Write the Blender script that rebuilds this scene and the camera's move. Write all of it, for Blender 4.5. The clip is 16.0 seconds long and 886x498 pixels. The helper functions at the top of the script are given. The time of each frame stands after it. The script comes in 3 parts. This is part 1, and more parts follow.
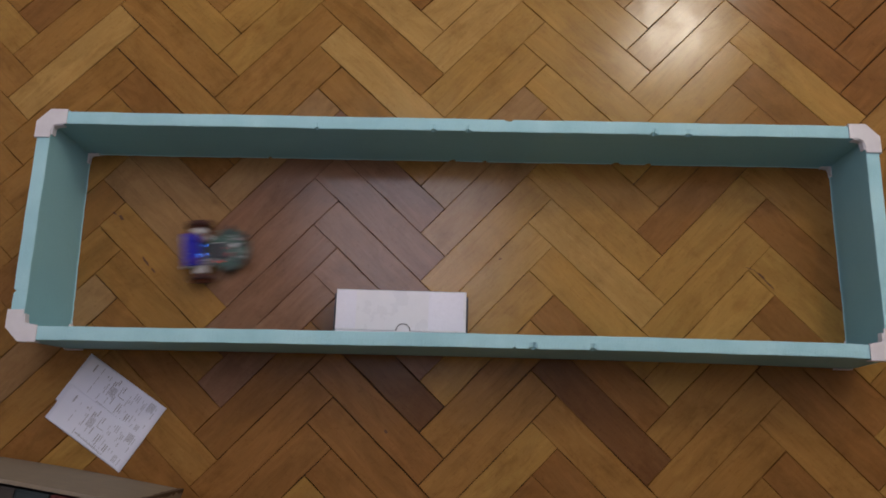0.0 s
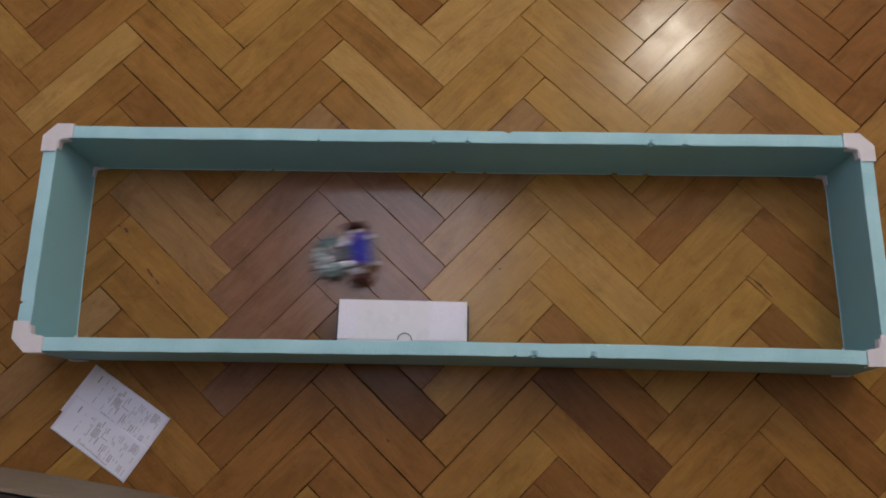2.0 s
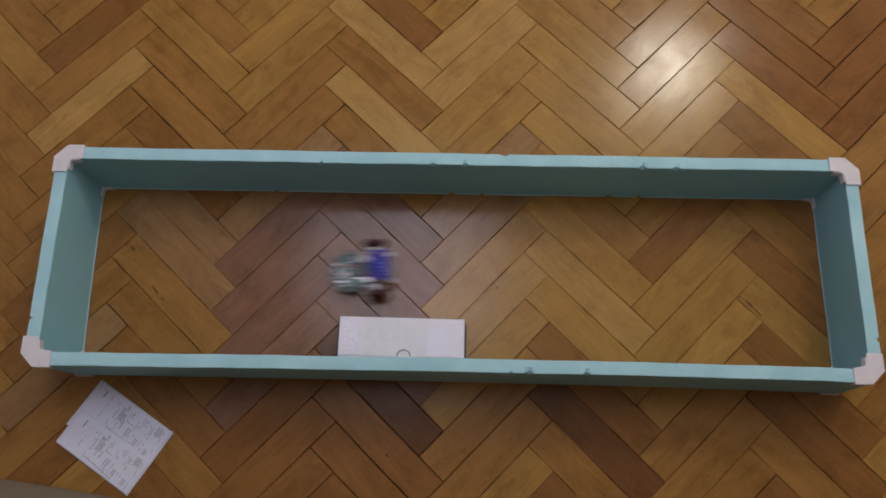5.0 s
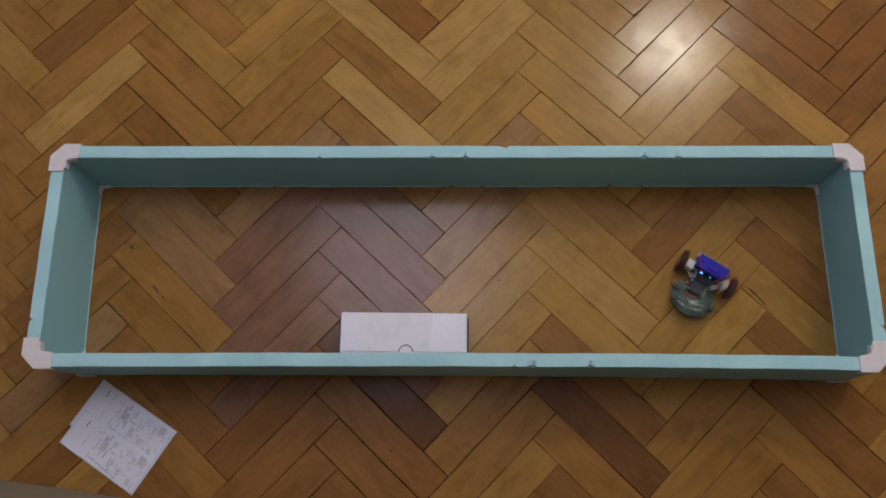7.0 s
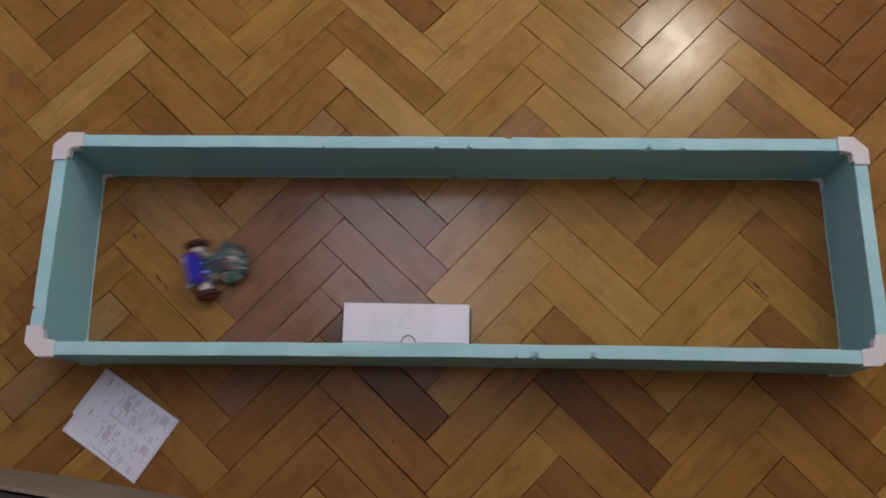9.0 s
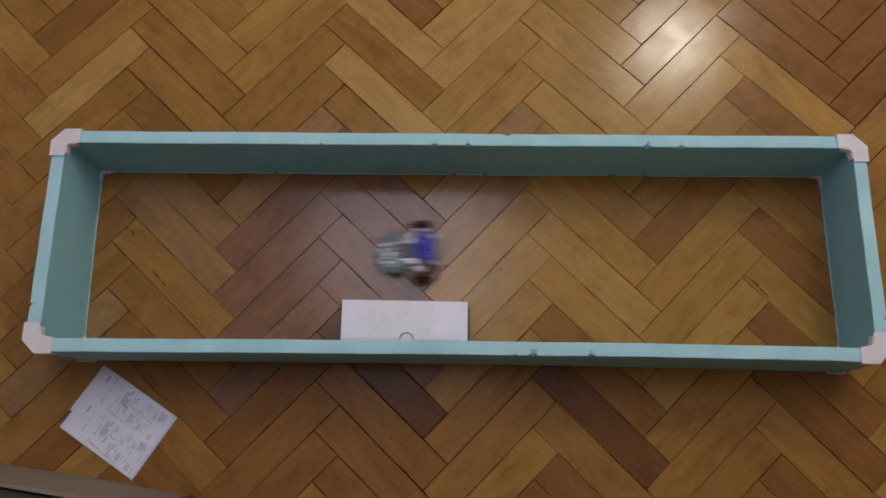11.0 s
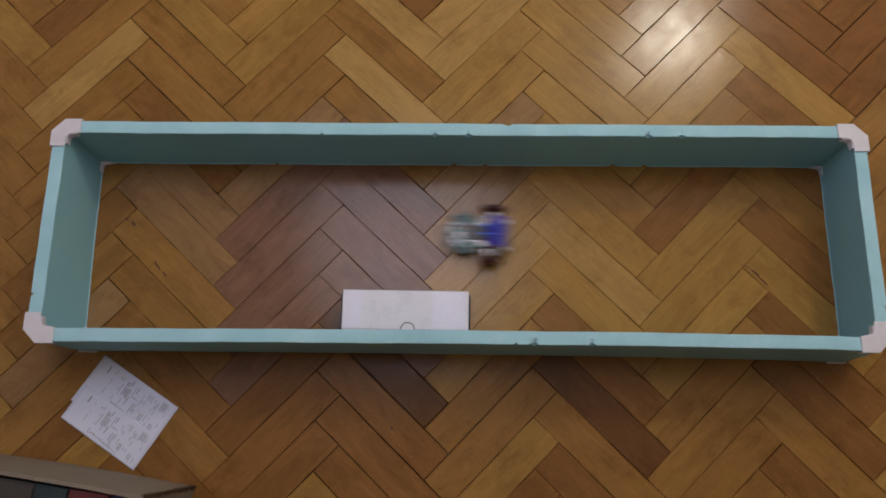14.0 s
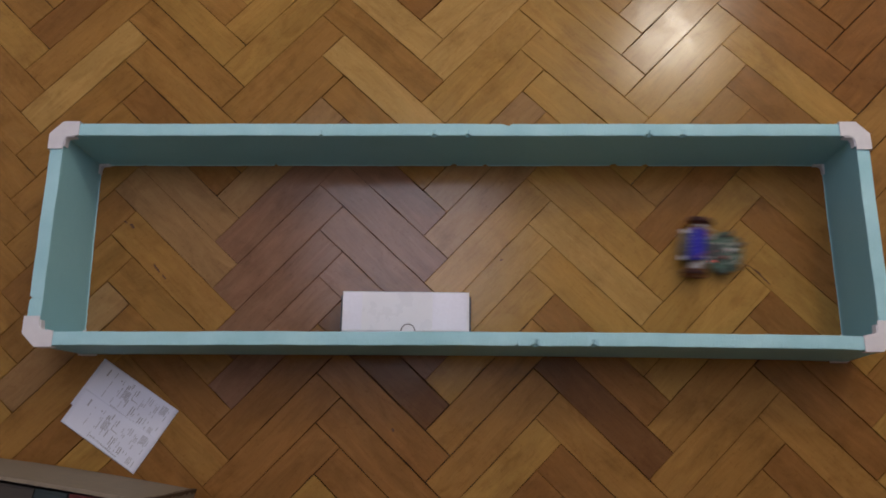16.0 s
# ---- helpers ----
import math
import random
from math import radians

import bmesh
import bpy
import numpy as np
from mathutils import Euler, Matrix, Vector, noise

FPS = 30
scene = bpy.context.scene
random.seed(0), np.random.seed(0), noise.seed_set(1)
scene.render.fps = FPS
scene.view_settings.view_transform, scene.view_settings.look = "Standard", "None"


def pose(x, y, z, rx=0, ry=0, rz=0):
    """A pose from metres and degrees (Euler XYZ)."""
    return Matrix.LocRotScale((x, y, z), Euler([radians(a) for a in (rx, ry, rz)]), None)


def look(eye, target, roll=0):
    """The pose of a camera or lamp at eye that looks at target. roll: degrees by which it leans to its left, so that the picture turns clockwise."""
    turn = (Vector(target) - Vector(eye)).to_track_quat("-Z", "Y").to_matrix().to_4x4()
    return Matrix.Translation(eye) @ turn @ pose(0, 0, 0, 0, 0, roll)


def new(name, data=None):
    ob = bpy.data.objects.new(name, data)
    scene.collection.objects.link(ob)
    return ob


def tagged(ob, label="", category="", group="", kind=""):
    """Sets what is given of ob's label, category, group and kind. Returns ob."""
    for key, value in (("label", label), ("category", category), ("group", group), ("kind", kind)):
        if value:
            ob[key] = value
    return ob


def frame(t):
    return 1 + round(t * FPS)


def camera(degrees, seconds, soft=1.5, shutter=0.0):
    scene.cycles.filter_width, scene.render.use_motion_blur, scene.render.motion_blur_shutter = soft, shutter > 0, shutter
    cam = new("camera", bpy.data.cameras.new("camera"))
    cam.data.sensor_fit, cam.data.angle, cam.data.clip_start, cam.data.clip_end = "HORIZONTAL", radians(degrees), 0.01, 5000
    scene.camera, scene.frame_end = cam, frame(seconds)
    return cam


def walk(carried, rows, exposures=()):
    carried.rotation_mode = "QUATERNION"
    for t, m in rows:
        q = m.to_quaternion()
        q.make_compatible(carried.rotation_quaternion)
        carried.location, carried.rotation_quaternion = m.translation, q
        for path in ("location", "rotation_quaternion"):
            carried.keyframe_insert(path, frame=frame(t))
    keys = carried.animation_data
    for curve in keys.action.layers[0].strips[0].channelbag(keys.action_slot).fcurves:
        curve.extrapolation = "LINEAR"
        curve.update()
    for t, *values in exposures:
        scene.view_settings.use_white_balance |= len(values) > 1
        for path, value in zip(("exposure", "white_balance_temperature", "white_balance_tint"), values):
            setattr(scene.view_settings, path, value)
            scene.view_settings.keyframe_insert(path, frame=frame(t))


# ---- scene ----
cam = camera(61.3, 16.0, soft=1.75, shutter=0.8)
PATH = [
    (0, (-0.01, -0.251, 1.175), (-0.02, 0.208, -0.772), -0.2),
    (0.5, (-0.01, -0.251, 1.175), (-0.017, 0.211, -0.771), 0.3),
    (1, (-0.009, -0.25, 1.176), (-0.019, 0.216, -0.769), -0.1),
    (1.5, (-0.009, -0.253, 1.178), (-0.021, 0.217, -0.766), -0.8),
    (2, (-0.009, -0.26, 1.187), (-0.023, 0.235, -0.751), -0.9),
    (2.5, (-0.011, -0.268, 1.197), (-0.027, 0.256, -0.733), -0.8),
    (3, (-0.011, -0.27, 1.213), (-0.025, 0.257, -0.717), -0.3),
    (3.5, (-0.009, -0.273, 1.219), (-0.021, 0.267, -0.706), -0.1),
    (4, (-0.008, -0.273, 1.219), (-0.015, 0.278, -0.703), 0.4),
    (6.5, (-0.006, -0.264, 1.214), (-0.028, 0.27, -0.713), -2.1),
    (7, (-0.005, -0.26, 1.212), (-0.024, 0.258, -0.72), -2.1),
    (7.5, (-0.003, -0.258, 1.21), (-0.026, 0.252, -0.723), -2.5),
    (8, (-0.006, -0.26, 1.21), (-0.029, 0.245, -0.725), -2.4),
    (8.5, (-0.008, -0.264, 1.21), (-0.03, 0.242, -0.725), -2.0),
    (9, (-0.008, -0.264, 1.21), (-0.03, 0.238, -0.726), -2.1),
    (11.5, (-0.006, -0.263, 1.207), (-0.026, 0.227, -0.732), -1.8),
    (12, (-0.008, -0.265, 1.206), (-0.027, 0.22, -0.734), -1.6),
    (12.5, (-0.008, -0.267, 1.206), (-0.024, 0.217, -0.734), -1.6),
    (13, (-0.007, -0.268, 1.206), (-0.023, 0.216, -0.734), -1.6),
    (13.5, (-0.008, -0.272, 1.206), (-0.023, 0.214, -0.734), -1.6),
    (14, (-0.009, -0.274, 1.206), (-0.027, 0.212, -0.734), -1.7),
    (14.5, (-0.011, -0.275, 1.205), (-0.027, 0.209, -0.735), -1.4),
    (15, (-0.011, -0.274, 1.206), (-0.027, 0.208, -0.734), -1.4),
    (15.5, (-0.006, -0.274, 1.207), (-0.026, 0.21, -0.734), -2.2),
    (16, (-0.007, -0.27, 1.201), (-0.029, 0.214, -0.739), -2.5),
]
walk(cam, [(t, look(eye, target, roll)) for t, eye, target, roll in PATH])

# ---- world, lights, exposure ----
world = bpy.data.worlds.new("world")
world.use_nodes = True
world.node_tree.nodes["Background"].inputs[0].default_value = (0.9, 0.95, 1.0, 1)
world.node_tree.nodes["Background"].inputs[1].default_value = 0.02
scene.world = world
scene.view_settings.exposure = -0.08


def lamp(name, x, y, z, radius, power, colour):
    """A soft round point light overhead, out of view."""
    data = bpy.data.lights.new(name, "POINT")
    data.shadow_soft_size, data.energy, data.color = radius, power, colour
    ob = new(name, data)
    ob.matrix_world = pose(x, y, z)
    return ob


lamp("lamp_glow", 1.16, 1.78, 2.34, 0.12, 46, (1.0, 0.93, 0.79))
# unseen cool source, known only from its broad reflection in the varnish
lamp("lamp_glow", -0.20, 0.60, 2.14, 0.46, 37, (0.77, 0.80, 1.0))


# ---- materials ----
class Mat:
    """A node material with short calls for the nodes that are used below."""

    def __init__(self, name, rough=0.5, metal=0.0):
        self.m = bpy.data.materials.new(name)
        self.m.use_nodes = True
        self.t = self.m.node_tree
        self.b = self.t.nodes["Principled BSDF"]
        self.b.inputs["Roughness"].default_value = rough
        self.b.inputs["Metallic"].default_value = metal

    def node(self, kind, **inputs):
        n = self.t.nodes.new(kind)
        for key, value in inputs.items():
            self.put(n.inputs[key.replace("_", " ")], value)
        return n

    def put(self, socket, value):
        if isinstance(value, bpy.types.NodeSocket):
            self.t.links.new(value, socket)
        else:
            socket.default_value = value

    def coords(self, scale=(1, 1, 1), jitter=True):
        """Object coordinates, scaled, moved by a random step for each object."""
        c = self.node("ShaderNodeTexCoord").outputs["Object"]
        mp = self.node("ShaderNodeMapping", Vector=c)
        mp.inputs["Scale"].default_value = scale
        out = mp.outputs[0]
        if jitter:
            r = self.node("ShaderNodeObjectInfo").outputs["Random"]
            mul = self.node("ShaderNodeMath", Value=r)
            mul.operation = "MULTIPLY"
            mul.inputs[1].default_value = 37.0
            add = self.node("ShaderNodeVectorMath")
            self.put(add.inputs[0], out)
            self.put(add.inputs[1], mul.outputs[0])
            out = add.outputs[0]
        return out

    def noise(self, vector, scale, detail=4.0, rough=0.55, distortion=0.0):
        n = self.node("ShaderNodeTexNoise", Vector=vector, Scale=scale, Detail=detail, Roughness=rough, Distortion=distortion)
        return n.outputs["Fac"]

    def ramp(self, fac, *stops):
        n = self.node("ShaderNodeValToRGB", Fac=fac)
        e = n.color_ramp.elements
        while len(e) < len(stops):
            e.new(0.5)
        for el, (p, c) in zip(e, stops):
            el.position, el.color = p, (*c, 1) if len(c) == 3 else c
        return n.outputs["Color"]

    def mix(self, fac, a, b, mode="MIX"):
        n = self.node("ShaderNodeMix")
        n.data_type, n.blend_type = "RGBA", mode
        self.put(n.inputs["Factor"], fac)
        self.put(n.inputs["A"], a if isinstance(a, bpy.types.NodeSocket) else (*a, 1))
        self.put(n.inputs["B"], b if isinstance(b, bpy.types.NodeSocket) else (*b, 1))
        return n.outputs["Result"]

    def colour(self, c):
        self.put(self.b.inputs["Base Color"], c if isinstance(c, bpy.types.NodeSocket) else (*c, 1))
        return self

    def rough(self, value):
        self.put(self.b.inputs["Roughness"], value)
        return self

    def bump(self, height, strength=0.2, distance=0.001):
        n = self.node("ShaderNodeBump", Height=height, Strength=strength, Distance=distance)
        self.put(self.b.inputs["Normal"], n.outputs[0])
        return self

    def glow(self, c, strength):
        self.b.inputs["Emission Color"].default_value = (*c, 1)
        self.b.inputs["Emission Strength"].default_value = strength
        return self


def grey(v):
    return (v, v, v)


def wood(name, dark, light, warm):
    """Varnished parquet oak: long grain along X, paler streaks, stains, worn gloss."""
    m = Mat(name)
    fine = m.noise(m.coords((12, 120, 40)), 1.0, 5, 0.65, 1.6)
    broad = m.noise(m.coords((5.0, 34, 8)), 1.0, 5, 0.65, 1.0)
    streak = m.noise(m.coords((7.0, 42, 9)), 1.0, 4, 0.65, 1.5)
    blotch = m.noise(m.coords((9, 21, 9)), 1.0, 6, 0.68, 0.8)
    worn = m.noise(m.coords((1, 1, 1)), 14.0, 4, 0.6)
    base = m.mix(m.node("ShaderNodeObjectInfo").outputs["Random"], dark, light)
    c = m.mix(m.ramp(broad, (0.32, grey(0.0)), (0.72, grey(0.6))), base, warm)
    c = m.mix(m.ramp(streak, (0.48, grey(0.0)), (0.74, grey(0.40))), c, m.mix(1.0, c, (1.45, 1.50, 1.60), "MULTIPLY"))
    c = m.mix(m.ramp(fine, (0.25, grey(0.34)), (0.48, grey(0.05)), (0.8, grey(0.0))), c, m.mix(1.0, c, (0.42, 0.36, 0.30), "MULTIPLY"))
    c = m.mix(m.ramp(blotch, (0.28, grey(0.5)), (0.50, grey(0.0))), c, m.mix(1.0, c, (0.62, 0.54, 0.48), "MULTIPLY"))
    c = m.mix(m.ramp(worn, (0.40, grey(0.0)), (0.75, grey(0.4))), c, m.mix(1.0, c, (1.22, 1.20, 1.16), "MULTIPLY"))
    place = m.node("ShaderNodeNewGeometry").outputs["Position"]
    stain = m.noise(place, 10.0, 6, 0.68, 0.4)
    c = m.mix(m.ramp(stain, (0.30, grey(0.65)), (0.50, grey(0.0))), c, m.mix(1.0, c, (0.66, 0.60, 0.55), "MULTIPLY"))
    speck = m.noise(place, 160.0, 3, 0.6)
    c = m.mix(m.ramp(speck, (0.28, grey(0.5)), (0.42, grey(0.0))), c, m.mix(1.0, c, (0.70, 0.64, 0.58), "MULTIPLY"))
    m.colour(c)
    gloss = m.noise(m.coords((30, 30, 30)), 1.0, 4)
    m.rough(m.ramp(gloss, (0.3, grey(0.09)), (0.7, grey(0.20))))
    ripple = m.noise(m.coords((130, 260, 130)), 1.0, 5, 0.75)
    m.bump(ripple, 0.17, 0.0007)
    m.b.inputs["Specular IOR Level"].default_value = 0.23
    return m.m


WOOD = {
    "mid": wood("parquet_oak", (0.262, 0.134, 0.036), (0.305, 0.160, 0.044), (0.285, 0.132, 0.034)),
    "gold": wood("parquet_oak_gold", (0.315, 0.178, 0.047), (0.365, 0.210, 0.057), (0.34, 0.172, 0.043)),
    "pale": wood("parquet_oak_pale", (0.355, 0.212, 0.066), (0.415, 0.255, 0.086), (0.37, 0.20, 0.060)),
    "grey": wood("parquet_oak_grey", (0.265, 0.150, 0.063), (0.305, 0.173, 0.073), (0.282, 0.150, 0.061)),
    "rust": wood("parquet_oak_rust", (0.200, 0.088, 0.022), (0.232, 0.100, 0.026), (0.215, 0.086, 0.021)),
    "brown": wood("parquet_oak_brown", (0.215, 0.101, 0.029), (0.255, 0.122, 0.035), (0.232, 0.098, 0.027)),
    # purplish blocks, with the cool overhead reflection mixed into their colour
    "plum": wood("parquet_oak_plum_sheen", (0.194, 0.101, 0.059), (0.230, 0.122, 0.071), (0.202, 0.092, 0.051)),
    "dark": wood("parquet_oak_dark", (0.136, 0.062, 0.023), (0.160, 0.073, 0.026), (0.145, 0.060, 0.021)),
}

_m = Mat("joint_dirt", 0.9)
_m.colour(_m.ramp(_m.noise(_m.coords((40, 40, 40), False), 1.0), (0.3, (0.030, 0.016, 0.008)), (0.7, (0.085, 0.045, 0.020))))
JOINT = _m.m

_m = Mat("foam_board", 0.75)
_n = _m.noise(_m.coords((1, 1, 1)), 900.0, 2)
_s = _m.noise(_m.coords((6, 6, 6)), 1.0, 4)
_c = _m.mix(_m.ramp(_s, (0.35, grey(0)), (0.7, grey(1))), (0.250, 0.492, 0.565), (0.288, 0.545, 0.622))
_c = _m.mix(_m.ramp(_n, (0.35, grey(0.35)), (0.55, grey(0))), _c, (0.175, 0.385, 0.45))
_m.colour(_c).bump(_n, 0.25, 0.0006)
FOAM = _m.m

_m = Mat("cut_foam", 0.85)
_n = _m.noise(_m.coords((1, 1, 1)), 420.0, 3, 0.7)
_s = _m.noise(_m.coords((14, 14, 14)), 1.0, 5)
_c = _m.mix(_m.ramp(_s, (0.35, grey(0)), (0.72, grey(1))), (0.35, 0.625, 0.715), (0.44, 0.72, 0.815))
_c = _m.mix(_m.ramp(_n, (0.28, grey(0.35)), (0.45, grey(0))), _c, (0.27, 0.52, 0.56))
_m.colour(_c).bump(_n, 0.5, 0.0012)
FOAM_CUT = _m.m

_m = Mat("dented_foam", 0.9)
_n = _m.noise(_m.coords((1, 1, 1)), 500.0, 3, 0.7)
_m.colour(_m.ramp(_n, (0.3, (0.14, 0.29, 0.33)), (0.7, (0.23, 0.44, 0.48)))).bump(_n, 0.6, 0.0015)
FOAM_DENT = _m.m

_m = Mat("printed_plastic", 0.5)
_l = _m.node("ShaderNodeTexWave", Vector=_m.coords((1, 1, 1)), Scale=420.0, Distortion=0.3)
_l.bands_direction = "Z"
_s = _m.noise(_m.coords((40, 40, 40)), 1.0, 3)
_m.colour(_m.ramp(_s, (0.3, (0.64, 0.62, 0.68)), (0.7, (0.73, 0.71, 0.77)))).bump(_l.outputs["Fac"], 0.12, 0.0004)
PLASTIC = _m.m


def simple(name, c, rough=0.5, metal=0.0, vary=0.25, scale=60.0, relief=0.1):
    """One-colour stuff with a little grain, dirt and relief."""
    m = Mat(name, rough, metal)
    n = m.noise(m.coords((1, 1, 1)), scale, 4)
    m.colour(m.mix(m.ramp(n, (0.3, grey(0)), (0.7, grey(1))), tuple(v * (1 - vary) for v in c), c))
    m.rough(m.ramp(n, (0.3, grey(max(0.03, rough - 0.08))), (0.7, grey(min(1, rough + 0.08)))))
    m.bump(n, relief, 0.0005)
    return m.m


CARD_WHITE = simple("white_coated_card", (0.67, 0.655, 0.71), 0.30, 0, 0.06, 25, 0.06)
CARD_EDGE = simple("grey_card_edge", (0.10, 0.085, 0.09), 0.85, 0, 0.2, 120)
CARD_DARK = simple("dark_card", (0.028, 0.026, 0.030), 0.5, 0, 0.3, 60)
TAPE = simple("clear_tape", (0.70, 0.68, 0.78), 0.10, 0, 0.05, 240, 0.9)
PAPER = simple("printed_paper", (0.74, 0.76, 0.90), 0.7, 0, 0.05, 18, 0.15)
INK = simple("grey_ink", (0.40, 0.40, 0.48), 0.7, 0, 0.3, 300, 0.0)
INK_PALE = simple("pale_grey_ink", (0.50, 0.505, 0.61), 0.7, 0, 0.2, 300, 0.0)
CARDBOARD = simple("brown_cardboard", (0.25, 0.20, 0.15), 0.8, 0, 0.2, 45, 0.3)
KNOT = simple("dark_knot", (0.125, 0.048, 0.016), 0.8, 0, 0.4, 300, 0.2)
CARD_TORN = simple("torn_cardboard", (0.11, 0.065, 0.035), 0.9, 0, 0.5, 150, 0.6)
PLASTER = simple("wall_plaster", (0.74, 0.71, 0.66), 0.85, 0, 0.05, 12, 0.2)
# dark so that the unseen south wall throws back little light
DARK_WALL = simple("dark_brown_absorber", (0.22, 0.165, 0.12), 0.8, 0, 0.2, 12, 0.2)
CEILING = simple("ceiling_paint", (0.78, 0.76, 0.73), 0.9, 0, 0.04, 10, 0.1)

# ---- mesh helpers ----


def part(name, bm, material, parent=None, label=""):
    """Links a bmesh as one mesh object, under a thing or a part."""
    me = bpy.data.meshes.new(name)
    bm.to_mesh(me)
    bm.free()
    for mat in material if isinstance(material, (list, tuple)) else [material]:
        me.materials.append(mat)
    ob = new(name, me)
    if parent:
        ob.parent = parent
    if label:
        tagged(ob, label)
    return ob


def thing(name, label, category, m=None, group="", kind=""):
    """An empty at a thing's base."""
    ob = new(name)
    ob.empty_display_size = 0.02
    if m:
        ob.matrix_basis = m
    return tagged(ob, label, category, group, kind)


def smooth(ob):
    for p in ob.data.polygons:
        p.use_smooth = True
    return ob


def box(x0, x1, y0, y1, z0, z1, bevel=0.0, bm=None, segments=2):
    own = bm is None
    b = bmesh.new()
    bmesh.ops.create_cube(b, size=1)
    bmesh.ops.scale(b, vec=(x1 - x0, y1 - y0, z1 - z0), verts=b.verts)
    bmesh.ops.translate(b, vec=((x0 + x1) / 2, (y0 + y1) / 2, (z0 + z1) / 2), verts=b.verts)
    if bevel:
        bmesh.ops.bevel(b, geom=b.edges[:], offset=bevel, segments=segments, affect="EDGES", profile=0.5)
    if own:
        return b
    return join(bm, b)


def join(bm, other, m=None):
    """Adds another bmesh to bm, moved by m."""
    if m:
        bmesh.ops.transform(other, matrix=m, verts=other.verts)
    me = bpy.data.meshes.new("tmp")
    other.to_mesh(me)
    other.free()
    bm.from_mesh(me)
    bpy.data.meshes.remove(me)
    return bm


def prism(outline, z0, z1, bevel=0.0, segments=2):
    """An upright prism over a closed outline (counter-clockwise)."""
    bm = bmesh.new()
    low = [bm.verts.new((x, y, z0)) for x, y in outline]
    high = [bm.verts.new((x, y, z1)) for x, y in outline]
    n = len(outline)
    bm.faces.new(low[::-1])
    bm.faces.new(high)
    for i in range(n):
        bm.faces.new((low[i], low[(i + 1) % n], high[(i + 1) % n], high[i]))
    if bevel:
        es = [e for e in bm.edges if abs(e.verts[0].co.z - e.verts[1].co.z) < 1e-9]
        bmesh.ops.bevel(bm, geom=es, offset=bevel, segments=segments, affect="EDGES", profile=0.5)
    return bm


def tube(r, depth, m=None, segments=24, bevel=0.0, r2=None):
    """A cylinder along Z round the origin."""
    bm = bmesh.new()
    bmesh.ops.create_cone(bm, cap_ends=True, segments=segments, radius1=r, radius2=r if r2 is None else r2, depth=depth)
    if bevel:
        es = [e for e in bm.edges if len(e.link_faces) == 2 and any(len(f.verts) > 4 for f in e.link_faces)]
        bmesh.ops.bevel(bm, geom=es, offset=bevel, segments=2, affect="EDGES", profile=0.5)
    if m:
        bmesh.ops.transform(bm, matrix=m, verts=bm.verts)
    return bm


# ---- the room ----
RX0, RX1, RY0, RY1, RZ = -2.2, 2.4, -0.85, 2.6, 2.6
floor = tagged(part("floor", box(RX0, RX1, RY0, RY1, -0.20, -0.012), JOINT), "herringbone parquet floor of varnished worn oak blocks", "floor", kind="structure")
# unseen walls close the room; the south one is added near and dark to cut bounce
for nm, args in {
    "wall_north": (RX0, RX1, RY1, RY1 + 0.1, -0.2, RZ),
    "wall_south": (RX0, RX1, RY0 - 0.1, RY0, -0.2, RZ),
    "wall_east": (RX1, RX1 + 0.1, RY0, RY1, -0.2, RZ),
    "wall_west": (RX0 - 0.1, RX0, RY0, RY1, -0.2, RZ),
}.items():
    south = nm == "wall_south"
    tagged(part(nm, box(*args), DARK_WALL if south else PLASTER), "unseen dark brown wall added to absorb light from the south" if south else "plain plastered wall of the room", "wall", kind="structure")
tagged(part("ceiling", box(RX0, RX1, RY0, RY1, RZ, RZ + 0.1), CEILING), "plain white painted ceiling", "ceiling", kind="structure")

# ---- the arena of foam boards ----
WALL_H = 0.1215
ARENA = [(-0.629, 0.2015), (0.6335, 0.199), (0.630, -0.151), (-0.629, -0.145)]  # outer corners at the rim
LEAN = [(0.004, -0.005), (0.006, -0.004), (0.008, -0.004), (0.010, 0.000)]  # how far the foot stands from under each corner
THICK = 0.020


